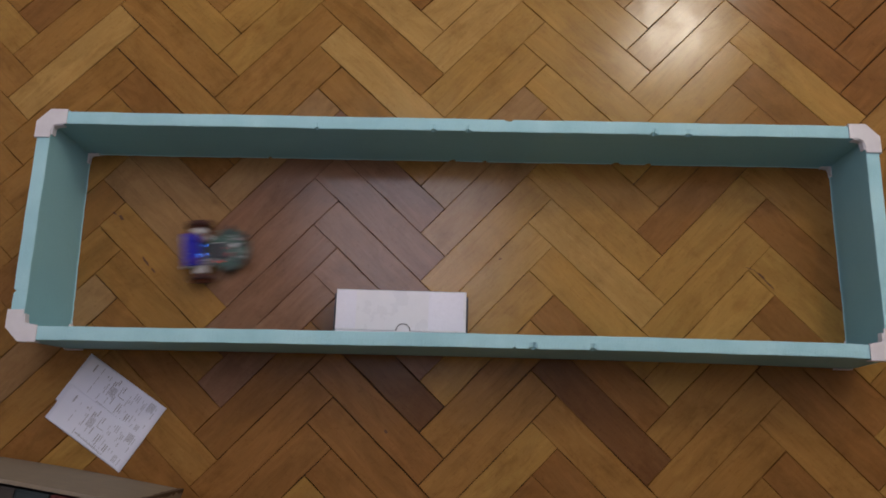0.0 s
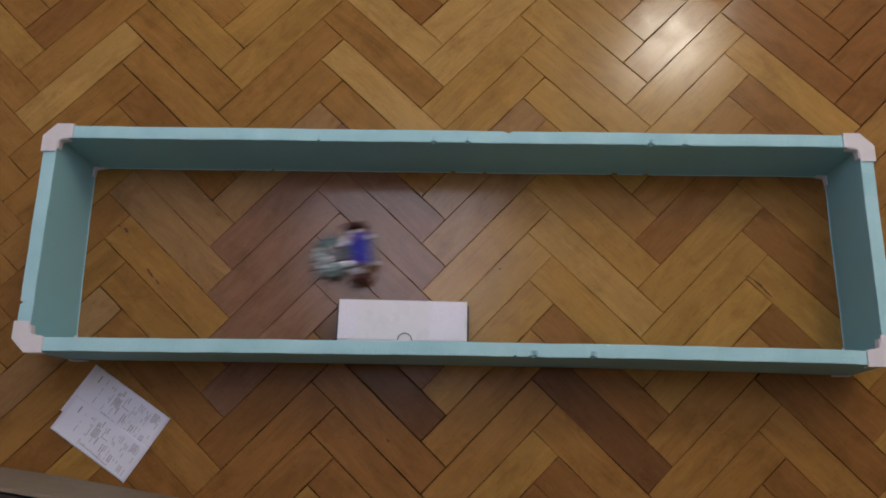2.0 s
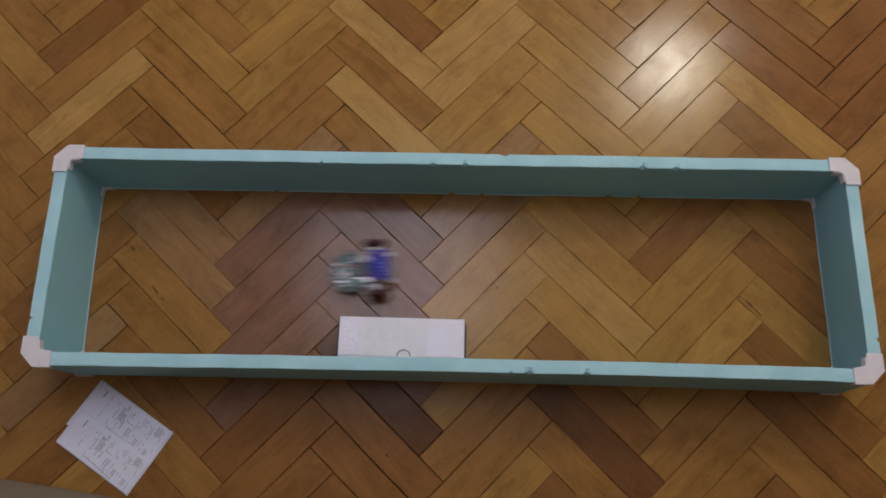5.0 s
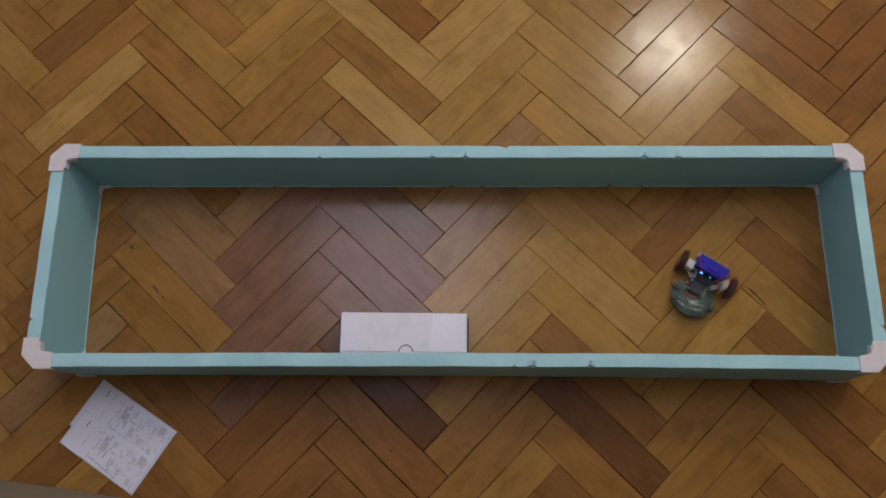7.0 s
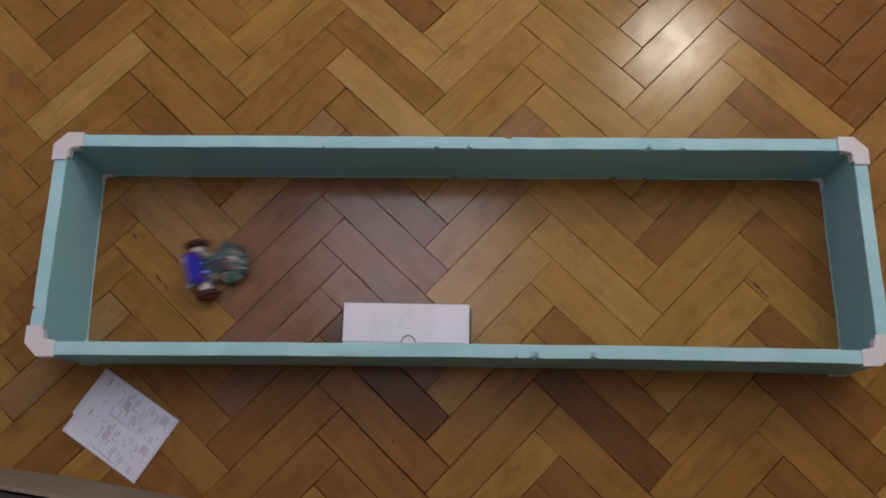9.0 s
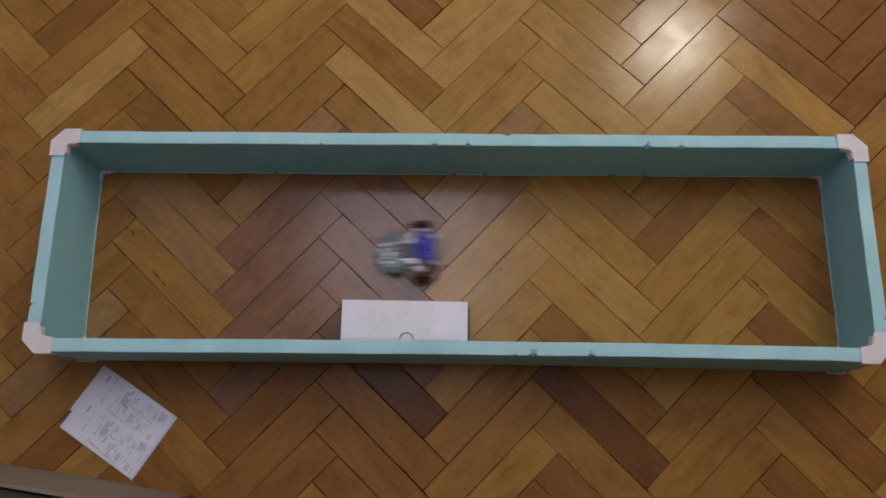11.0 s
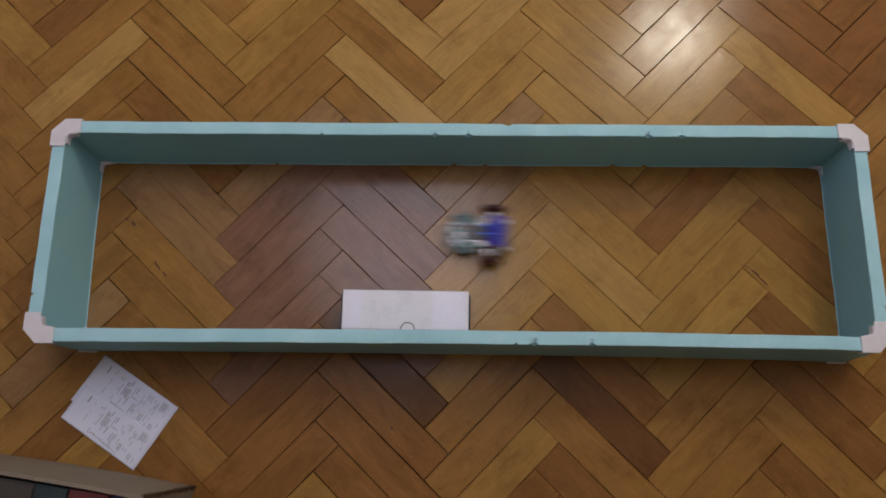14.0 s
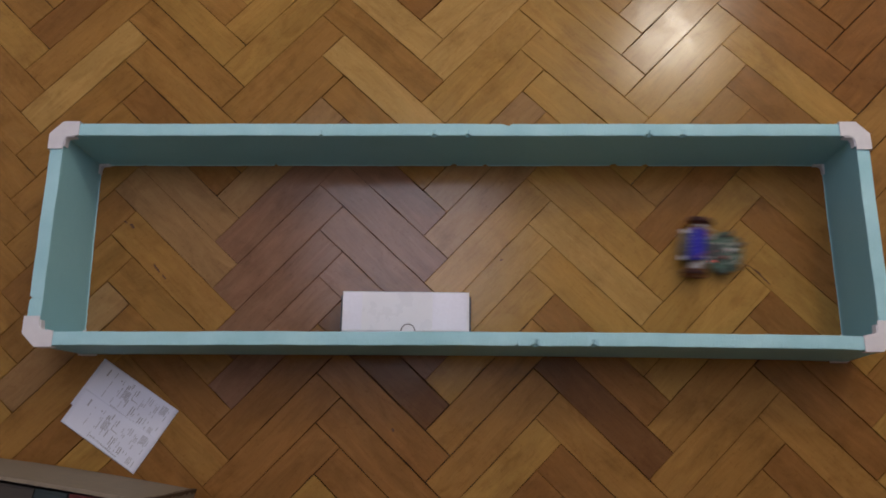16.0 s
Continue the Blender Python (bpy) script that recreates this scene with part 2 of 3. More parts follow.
def foam_board(length, dents, seed, bow, nicks):
    """A board that lies along X from 0, its inner face at y = 0 and its outer at y = THICK; slightly uneven cut top.
    bow: depth and place of a bend towards the inside; nicks: dark gaps under its inner foot."""
    rnd = random.Random(seed)
    bm = bmesh.new()
    n = max(24, int(length / 0.0025))
    rows = []
    crumb = [0.0] * 4
    for i in range(n + 1):
        x = length * i / n
        j = [rnd.uniform(-0.8, 0.8) for _ in range(4)]
        for e in range(4):
            crumb[e] = max(0.0, crumb[e] - 0.25) if rnd.random() > 0.05 else rnd.uniform(0.6, 2.2)
            j[e] += crumb[e]
        wav = 0.0006 * math.sin(x * 23 + seed) + 0.0004 * math.sin(x * 71 + 2 * seed)
        f = x / length
        k = math.log(0.5) / math.log(bow[1])
        bend = bow[0] * math.sin(math.pi * f ** k) ** 0.8 if 0 < f < 1 else 0.0
        nick = max([0.0] + [1 - abs(x - nx) / nw for nx, nw in nicks])
        foot = 0.0022 + 0.0006 * j[1]
        sec = [(0.0016 + 0.006 * nick, 0.0), (-0.0010 + 0.004 * nick, foot - 0.0006 + 0.004 * nick), (0.0, foot + 0.0012 + 0.004 * nick), (0.0, WALL_H - 0.007), (0.0, WALL_H - 0.0014), (0.0007 + 0.0005 * j[0], WALL_H - 0.0002 - 0.0002 * j[1]),
               (THICK * 0.5, WALL_H),
               (THICK - 0.0007 - 0.0005 * j[2], WALL_H - 0.0002 - 0.0002 * j[3]), (THICK, WALL_H - 0.0014), (THICK, WALL_H - 0.007), (THICK, 0.0)]
        for dx, dw, dy, depth in dents:
            f = max(0.0, 1 - abs(x - dx) / dw) * rnd.uniform(0.7, 1.2)
            if f:
                k = (4, 5) if dy < 0 else (7, 8)
                sec = [(y + (0.0035 * f * (1 if dy < 0 else -1) if q in k else 0), z - (depth * f if q in k else 0)) for q, (y, z) in enumerate(sec)]
        rows.append([bm.verts.new((x, y - bend + wav * (0.4 if 0 < z else 0), z)) for y, z in sec])
    for i in range(n):
        x = length * (i + 0.5) / n
        for k in range(10):
            f = bm.faces.new((rows[i][k], rows[i + 1][k], rows[i + 1][k + 1], rows[i][k + 1]))
            f.material_index = 1 if k in (1, 4, 5, 6, 7) else 0
            for dx, dw, dy, depth in dents:
                if abs(x - dx) < dw * 0.7 and k == (4 if dy < 0 else 7):
                    f.material_index = 2
    bm.faces.new([r[0] for r in rows] + [r[10] for r in rows[::-1]])
    bm.faces.new(rows[0][::-1])
    bm.faces.new(rows[-1])
    bmesh.ops.recalc_face_normals(bm, faces=bm.faces)
    return bm


def place_board(i, label, dents, seed, bow=(0.0, 0.5), nicks=()):
    """Stands a board between two outer corners, its outer face on the line a-b (the place lies to its right)."""
    a, b = Vector(ARENA[i]), Vector(ARENA[(i + 1) % 4])
    fa, fb = Vector(LEAN[i]), Vector(LEAN[(i + 1) % 4])
    d = (b - a).normalized()
    trim = 0.0195 if i % 2 == 0 else 0.0205
    side = Vector((-d.y, d.x))
    o = a + d * trim - side * THICK
    length = (b - a).length - 2 * trim
    bm = foam_board(length, dents, seed, bow, nicks)
    for v in bm.verts:
        foot = fa.lerp(fb, v.co.x / length) * (1 - v.co.z / WALL_H)
        v.co.x += foot.dot(d)
        v.co.y += foot.dot(side)
    ob = part("foam_board", bm, [FOAM, FOAM_CUT, FOAM_DENT])
    ob.matrix_basis = pose(o.x, o.y, 0, 0, 0, math.degrees(math.atan2(d.y, d.x)))
    return tagged(ob, label, "wall board", "boards of the arena")


place_board(0, "long teal foam board with dented top edge, standing on parquet",
            [(0.577, 0.006, -1, 0.002), (0.629, 0.006, -1, 0.002), (0.908, 0.007, -1, 0.002), (0.960, 0.007, -1, 0.002), (0.690, 0.008, 1, 0.001), (0.40, 0.003, -1, 0.0015)], 1,
            nicks=[(0.602, 0.006), (0.655, 0.004), (0.872, 0.007), (0.925, 0.006), (0.30, 0.003)])
place_board(1, "short teal foam board closing the arena's end", [(0.265, 0.004, 1, 0.002)], 2)
place_board(2, "long teal foam board with nicked rim behind the white carton",
            [(0.497, 0.0075, 1, 0.005), (0.412, 0.006, 1, 0.003), (0.523, 0.0022, 1, 0.001)], 3, bow=(0.0042, 0.38))
place_board(3, "short teal foam board at the end by the papers", [(0.05, 0.003, 1, 0.001)], 4)


def bracket_outline(arm, wide, chamfer, fillet):
    """An L with its outer corner at the origin, arms along +X and +Y; the outer corner cut, the inner one filled."""
    return [(chamfer, 0), (arm, 0), (arm, wide), (wide + fillet, wide), (wide + fillet * 0.3, wide + fillet * 0.3),
            (wide, wide + fillet), (wide, arm), (0, arm), (0, chamfer)]


def corner_bracket(corner, turn, low):
    """A printed corner clip: a cover plate over both boards and lips that grip them."""
    up = WALL_H + 0.0026
    bm = bmesh.new()
    z0, z1 = (0.0002, 0.0016) if low else (WALL_H + 0.0003, up)
    plate = prism(bracket_outline(0.0455, 0.0235, 0.020, 0.009), z0, z1, 0.0006)
    lip0, lip1 = (0.0016, 0.011) if low else (up - 0.013, WALL_H + 0.0004)
    inner = prism([(0.0232, 0.0232), (0.0400, 0.0232), (0.0400, 0.0254), (0.0300, 0.0256), (0.0270, 0.0268), (0.0256, 0.0300), (0.0254, 0.0400), (0.0232, 0.0400)], lip0, lip1, 0.0004)
    outer = prism([(0.021, 0.0), (0.0455, 0.0), (0.0455, 0.0012), (0.0216, 0.0012), (0.0012, 0.0216), (0.0012, 0.0455), (0.0, 0.0455), (0.0, 0.021)], lip0, lip1, 0.0002)
    for piece in (plate, inner, outer):
        join(bm, piece)
    ob = part("corner_bracket", bm, PLASTIC)
    ob.matrix_basis = pose(corner[0], corner[1], 0, 0, 0, turn)
    return tagged(ob, "white printed plastic corner clip at the boards' foot" if low else "white printed plastic corner clip capping two foam boards", "corner bracket", "corner brackets")


for (cx, cy), (fx, fy), turn, ox, oy in zip(ARENA, LEAN, (-90, 180, 90, 0), (-0.0025, 0.0025, 0.0008, -0.0025), (0.0025, 0.0025, -0.0015, -0.0025)):
    corner_bracket((cx + ox, cy + oy), turn, False)
    corner_bracket((cx + ox + fx, cy + oy + fy), turn, True)

# ---- the white carton in the arena ----
CX0, CX1, CY0, CY1, CZ = -0.1735, 0.0205, -0.1200, -0.0558, 0.070


def white_carton():
    box_ob = thing("white_carton", "small white glossy card carton lying against the teal board", "box", pose((CX0 + CX1) / 2, (CY0 + CY1) / 2, 0, 0, 0, -0.6))
    hx, hy = (CX1 - CX0) / 2, (CY1 - CY0) / 2
    part("body", box(-hx, hx, -hy, hy, 0.0, CZ - 0.0012, 0.0012), CARD_WHITE, box_ob)
    # dark strips added just outside the body, at both sides and the back
    for s in (-1, 1):
        part("side_panel", box(s * hx + (0.0 if s > 0 else -0.0030), s * hx + (0.0030 if s > 0 else 0.0), -hy + 0.004, hy - 0.006, 0.0, CZ - 0.0025, 0.0006), CARD_DARK, box_ob, "dark strip along the side of the carton")
    part("back_panel", box(-hx + 0.004, hx - 0.004, hy, hy + 0.0009, 0.0, CZ - 0.003), CARD_DARK, box_ob, "dark strip along the back of the carton")
    # lid flap with a thumb notch in its free edge
    pts = [(-hx, hy), (-hx, -hy + 0.004)]
    r, nx = 0.0115, 0.004
    pts.append((nx - r, -hy + 0.004))
    for i in range(1, 12):
        a = math.pi * (1 - i / 12)
        pts.append((nx + r * math.cos(a), -hy + 0.004 + r * math.sin(a)))
    pts += [(nx + r, -hy + 0.004), (hx, -hy + 0.004), (hx, hy)]
    part("lid_flap", prism(pts, CZ - 0.0008, CZ, 0.0003, 1), CARD_WHITE, box_ob)
    bm = bmesh.new()
    for i in range(12):
        a0, a1 = math.pi * i / 12, math.pi * (i + 1) / 12
        ps = [(nx + q * math.cos(a), -hy + 0.004 + q * math.sin(a)) for q, a in ((r, a0), (r, a1), (r - 0.0017, a1), (r - 0.0017, a0))]
        bm.faces.new([bm.verts.new((x, y, CZ - 0.0005)) for x, y in ps][::-1])
    bmesh.ops.recalc_face_normals(bm, faces=bm.faces)
    ex = bmesh.ops.extrude_face_region(bm, geom=bm.faces[:])
    bmesh.ops.translate(bm, vec=(0, 0, 0.0003), verts=[v for v in ex["geom"] if isinstance(v, bmesh.types.BMVert)])
    part("notch_edge", bm, CARD_EDGE, box_ob, "dark cut edge of the thumb notch")
    for x0, x1 in ((-hx + 0.002, -hx + 0.030), (hx - 0.056, hx - 0.004)):
        bm = bmesh.new()
        nx_, ny_ = 14, 18
        rnd = random.Random(int(x0 * 1e4))
        g = [[bm.verts.new((x0 + (x1 - x0) * i / nx_, -hy + 0.006 + (2 * hy - 0.008) * j / ny_, CZ + 0.0003 + rnd.uniform(0, 0.00022))) for j in range(ny_ + 1)] for i in range(nx_ + 1)]
        for i in range(nx_):
            for j in range(ny_):
                bm.faces.new((g[i][j], g[i + 1][j], g[i + 1][j + 1], g[i][j + 1]))
        smooth(part("tape", bm, TAPE, box_ob, "shiny strip of clear tape"))
    return box_ob


white_carton()

# ---- the papers ----


def paper(name, m, w, h, lift, bars, label):
    """A sheet that lies on the floor, a little wavy, with printed bars: x, y, width, height from its lower left corner, 0 dark or 1 pale."""
    ob = thing(name, label, "paper", m, "loose papers")
    nx, ny = 16, 22

    def z(x, y):
        return lift + 0.0007 * (1 + math.sin(x * 31 + 1) * math.cos(y * 27)) + 0.0022 * (max(0, x / w - 0.75) ** 2 + max(0, 0.2 - y / h) ** 2)

    bm = bmesh.new()
    g = [[bm.verts.new((w * i / nx, h * j / ny, z(w * i / nx, h * j / ny))) for j in range(ny + 1)] for i in range(nx + 1)]
    for i in range(nx):
        for j in range(ny):
            bm.faces.new((g[i][j], g[i + 1][j], g[i + 1][j + 1], g[i][j + 1]))
    ex = bmesh.ops.extrude_face_region(bm, geom=bm.faces[:])
    bmesh.ops.translate(bm, vec=(0, 0, 0.00025), verts=[v for v in ex["geom"] if isinstance(v, bmesh.types.BMVert)])
    bmesh.ops.recalc_face_normals(bm, faces=bm.faces)
    smooth(part("sheet", bm, PAPER, ob))
    for mat, k in ((INK, 0), (INK_PALE, 1)):
        bm = bmesh.new()
        for x, y, bw, bh, kind in bars:
            if kind != k:
                continue
            n = max(1, int(bw / 0.006))
            for i in range(n):
                xa, xb = x + bw * i / n, x + bw * (i + 1) / n
                bm.faces.new([bm.verts.new((px, py, z(px, py) + 0.00055)) for px, py in ((xa, y), (xb, y), (xb, y + bh), (xa, y + bh))])
        tagged(part("print", bm, mat, ob, "rows of small unreadable print"), kind="stuff")
    return ob


def print_bars(w, h, seed):
    """Bars in place of the small print of a form; its lines run across the slip. Blocks: x from, x to, y from, y to, line step, line width, 0 dark or 1 pale."""
    rnd = random.Random(seed)
    bars = []
    blocks = ((0.130, 0.150, 0.008, 0.022, 0.010, 0.0026, 0), (0.300, 0.318, 0.012, 0.015, 0.010, 0.0022, 0), (0.355, 0.372, 0.020, 0.040, 0.004, 0.0016, 1),
              (0.395, 0.470, 0.020, 0.037, 0.0021, 0.0017, 1), (0.395, 0.420, 0.012, 0.020, 0.0030, 0.0018, 0), (0.445, 0.460, 0.006, 0.018, 0.0040, 0.0016, 0),
              (0.485, 0.500, 0.030, 0.046, 0.0034, 0.0016, 0), (0.530, 0.555, 0.010, 0.020, 0.0036, 0.0016, 0), (0.570, 0.600, 0.034, 0.052, 0.0040, 0.0014, 0),
              (0.640, 0.662, 0.022, 0.028, 0.0032, 0.0014, 1), (0.690, 0.715, 0.008, 0.020, 0.0034, 0.0014, 1), (0.700, 0.735, 0.040, 0.054, 0.0034, 0.0016, 0),
              (0.780, 0.800, 0.014, 0.026, 0.0030, 0.0014, 1), (0.835, 0.905, 0.006, 0.022, 0.0022, 0.0016, 1), (0.845, 0.890, 0.044, 0.056, 0.0026, 0.0014, 1))
    for x0, x1, y0, y1, step, wide, pale in blocks:
        x = x0 * w
        while x < x1 * w + 1e-5:
            b = y1 - rnd.uniform(0, 0.25) * (y1 - y0)
            bars.append((x, h - b, wide, b - y0, pale))
            x += step * rnd.uniform(0.95, 1.1)
    for x in (0.22, 0.335, 0.43, 0.62, 0.665, 0.76, 0.80, 0.92):
        y = 0.006 + rnd.uniform(0, 0.010)
        while y < h - 0.010:
            b = rnd.uniform(0.003, 0.012)
            bars.append((x * w, h - y - b, 0.0013, b, 1))
            y += b + rnd.uniform(0.0015, 0.012)
    # ruled corner of a box and a long line of small words
    bars += [(0.505 * w, h - 0.028, 0.0010, 0.016, 0), (0.505 * w, h - 0.028, 0.013, 0.0010, 0)]
    for i in range(18):
        bars.append((0.36 * w + 0.0031 * i, h - 0.0535 - 0.0002 * i, rnd.uniform(0.0012, 0.0026), rnd.uniform(0.0014, 0.0032), 0))
    return [b for b in bars if b[1] > 0.002]


paper("paper_sheet", pose(-0.6085, -0.2230, 0, 0, 0, -33), 0.1505, 0.085, 0.0004, print_bars(0.1505, 0.085, 5), "white printed slip half under another on parquet")
paper("paper_sheet", pose(-0.6205, -0.2500, 0, 0, 0, -33), 0.1465, 0.061, 0.0013, print_bars(0.1465, 0.061, 6), "white printed slip with grey small print on parquet")

# ---- the open cardboard carton with books ----


def cardboard_carton():
    """An open box: four thin walls with a ragged rim, bottom, corner seams and a bit of tape; its far corner at the origin."""
    w, d, h, t = 0.36, 0.26, 0.203, 0.005
    ob = thing("cardboard_carton", "open brown cardboard carton full of books on parquet", "box", pose(-0.4000, -0.3520, 0, 0, 0, -8.2))
    rnd = random.Random(8)

    def wall(x0, x1, y0, y1):
        bm = bmesh.new()
        along = abs(x1 - x0) > abs(y1 - y0)
        n = 40
        rows = []
        for i in range(n + 1):
            f = i / n
            z = h - rnd.uniform(0, 0.0022) - 0.0015 * math.sin(f * 9)
            if along:
                x = x0 + (x1 - x0) * f
                bow = 0.003 * math.sin(math.pi * f)
                ps = [(x, y0 + bow, 0), (x, y1 + bow, 0), (x, y1 + bow, z), (x, y0 + bow, z)]
            else:
                y = y0 + (y1 - y0) * f
                bow = 0.003 * math.sin(math.pi * f)
                ps = [(x1 + bow, y, 0), (x0 + bow, y, 0), (x0 + bow, y, z), (x1 + bow, y, z)]
            rows.append([bm.verts.new(p) for p in ps])
        for i in range(n):
            for k in range(4):
                f = bm.faces.new((rows[i][k], rows[i + 1][k], rows[i + 1][(k + 1) % 4], rows[i][(k + 1) % 4]))
                f.material_index = 1 if k == 2 else 0
        bm.faces.new(rows[0])
        bm.faces.new(rows[-1][::-1])
        bmesh.ops.recalc_face_normals(bm, faces=bm.faces)
        return bm

    part("panel", wall(-w, 0, -t, 0), [CARDBOARD, CARDBOARD], ob)
    part("panel", wall(-w, 0, -d, -d + t), [CARDBOARD, CARDBOARD], ob)
    part("panel", wall(-t, 0, -d + t, -t), [CARDBOARD, CARD_TORN], ob)
    part("panel", wall(-w, -w + t, -d + t, -t), [CARDBOARD, CARDBOARD], ob)
    part("bottom", box(-w + t, -t, -d + t, -t, 0.0005, 0.004), CARDBOARD, ob)
    bm = bmesh.new()
    n = 26
    rows = []
    for i in range(n + 1):
        z = h * i / n
        a, b = rnd.uniform(0.002, 0.007), rnd.uniform(0.001, 0.006)
        rows.append([bm.verts.new(p) for p in ((-a, 0.0012, z), (0.0015, 0.0015, z), (0.0012, -b, z))])
    for i in range(n):
        for k in range(2):
            bm.faces.new((rows[i][k], rows[i][k + 1], rows[i + 1][k + 1], rows[i + 1][k]))
    part("torn_seam", bm, CARD_TORN, ob, "torn dark corner seam")
    part("tape", box(0.0016, 0.0024, -0.075, -0.03, 0.02, 0.05, 0.0003), PAPER, ob, "scrap of white tape")
    return ob


cardboard_carton()


def book(x0, x1, top, colour, label, lean=0.0):
    """A book on its end in the carton: cover boards, spine and the block of pages."""
    ob = thing("book", label, "book", pose(-0.4000, -0.3520, 0, 0, 0, -8.2) @ pose((x0 + x1) / 2, -0.0062, 0.0045, 0, lean, 0), "books in the carton")
    hw, dep = (x1 - x0) / 2 - 0.0006, 0.150
    part("cover", box(-hw, -hw + 0.002, -dep, 0, 0, top, 0.0006), colour, ob)
    part("cover", box(hw - 0.002, hw, -dep, 0, 0, top, 0.0006), colour, ob)
    part("spine", box(-hw + 0.002, hw - 0.002, -0.0025, 0, 0, top, 0.0006), colour, ob)
    part("page_block", box(-hw + 0.0022, hw - 0.0022, -dep + 0.004, -0.0028, 0.003, top - 0.0004, 0), colour, ob)


BOOK_GREY = simple("grey_brown_cloth", (0.060, 0.050, 0.044), 0.8, 0, 0.3, 200, 0.3)
BOOK_TEAL = simple("dark_teal_cloth", (0.020, 0.034, 0.039), 0.7, 0, 0.3, 200, 0.3)
BOOK_RED = simple("dark_red_cloth", (0.115, 0.018, 0.018), 0.7, 0, 0.3, 200, 0.3)
BOOK_BLUE = simple("dark_blue_cloth", (0.018, 0.018, 0.090), 0.6, 0, 0.3, 200, 0.3)
book(-0.044, -0.008, 0.190, BOOK_BLUE, "dark blue book standing in the carton")
book(-0.098, -0.045, 0.194, BOOK_RED, "dark red book standing in the carton")
book(-0.143, -0.099, 0.195, BOOK_TEAL, "dark teal book standing in the carton")
book(-0.245, -0.144, 0.193, BOOK_GREY, "thick grey-brown folder standing in the carton")
book(-0.350, -0.247, 0.191, BOOK_GREY, "thick grey-brown folder standing in the carton")

# ---- the robot ----
PCB = simple("green_circuit_board", (0.058, 0.130, 0.105), 0.35, 0, 0.5, 300, 0.2)
PCB_EDGE = simple("dark_board", (0.035, 0.05, 0.05), 0.5, 0, 0.3, 200)
BLACK = simple("black_plastic", (0.018, 0.018, 0.020), 0.4, 0, 0.3, 150)
RUBBER = simple("black_rubber", (0.055, 0.013, 0.011), 0.75, 0, 0.3, 300, 0.4)
HUB = simple("brown_red_wheel", (0.23, 0.022, 0.014), 0.45, 0, 0.4, 120)
BLUE = simple("blue_circuit_board", (0.010, 0.008, 0.46), 0.7, 0, 0.35, 220, 0.2)
STEEL = simple("solder_metal", (0.62, 0.60, 0.58), 0.3, 0.9, 0.3, 500)
MOTOR = simple("dull_motor_metal", (0.16, 0.15, 0.15), 0.4, 0.6, 0.4, 200)
WHITE = simple("white_nylon", (0.62, 0.60, 0.62), 0.5, 0, 0.12, 120)
RED_WIRE = simple("red_wire", (0.28, 0.03, 0.02), 0.45, 0, 0.2, 100)
CHIP = simple("dark_chip", (0.026, 0.027, 0.036), 0.4, 0, 0.3, 300)
LED_BLUE = Mat("blue_led", 0.3).colour((0.05, 0.1, 0.8)).glow((0.03, 0.22, 1.0), 8.0).m
LED_RED = Mat("red_led", 0.3).colour((0.8, 0.05, 0.02)).glow((1.0, 0.06, 0.035), 3.0).m
LED_PALE = Mat("dim_red_led", 0.3).colour((0.6, 0.05, 0.04)).glow((1.0, 0.08, 0.05), 0.25).m


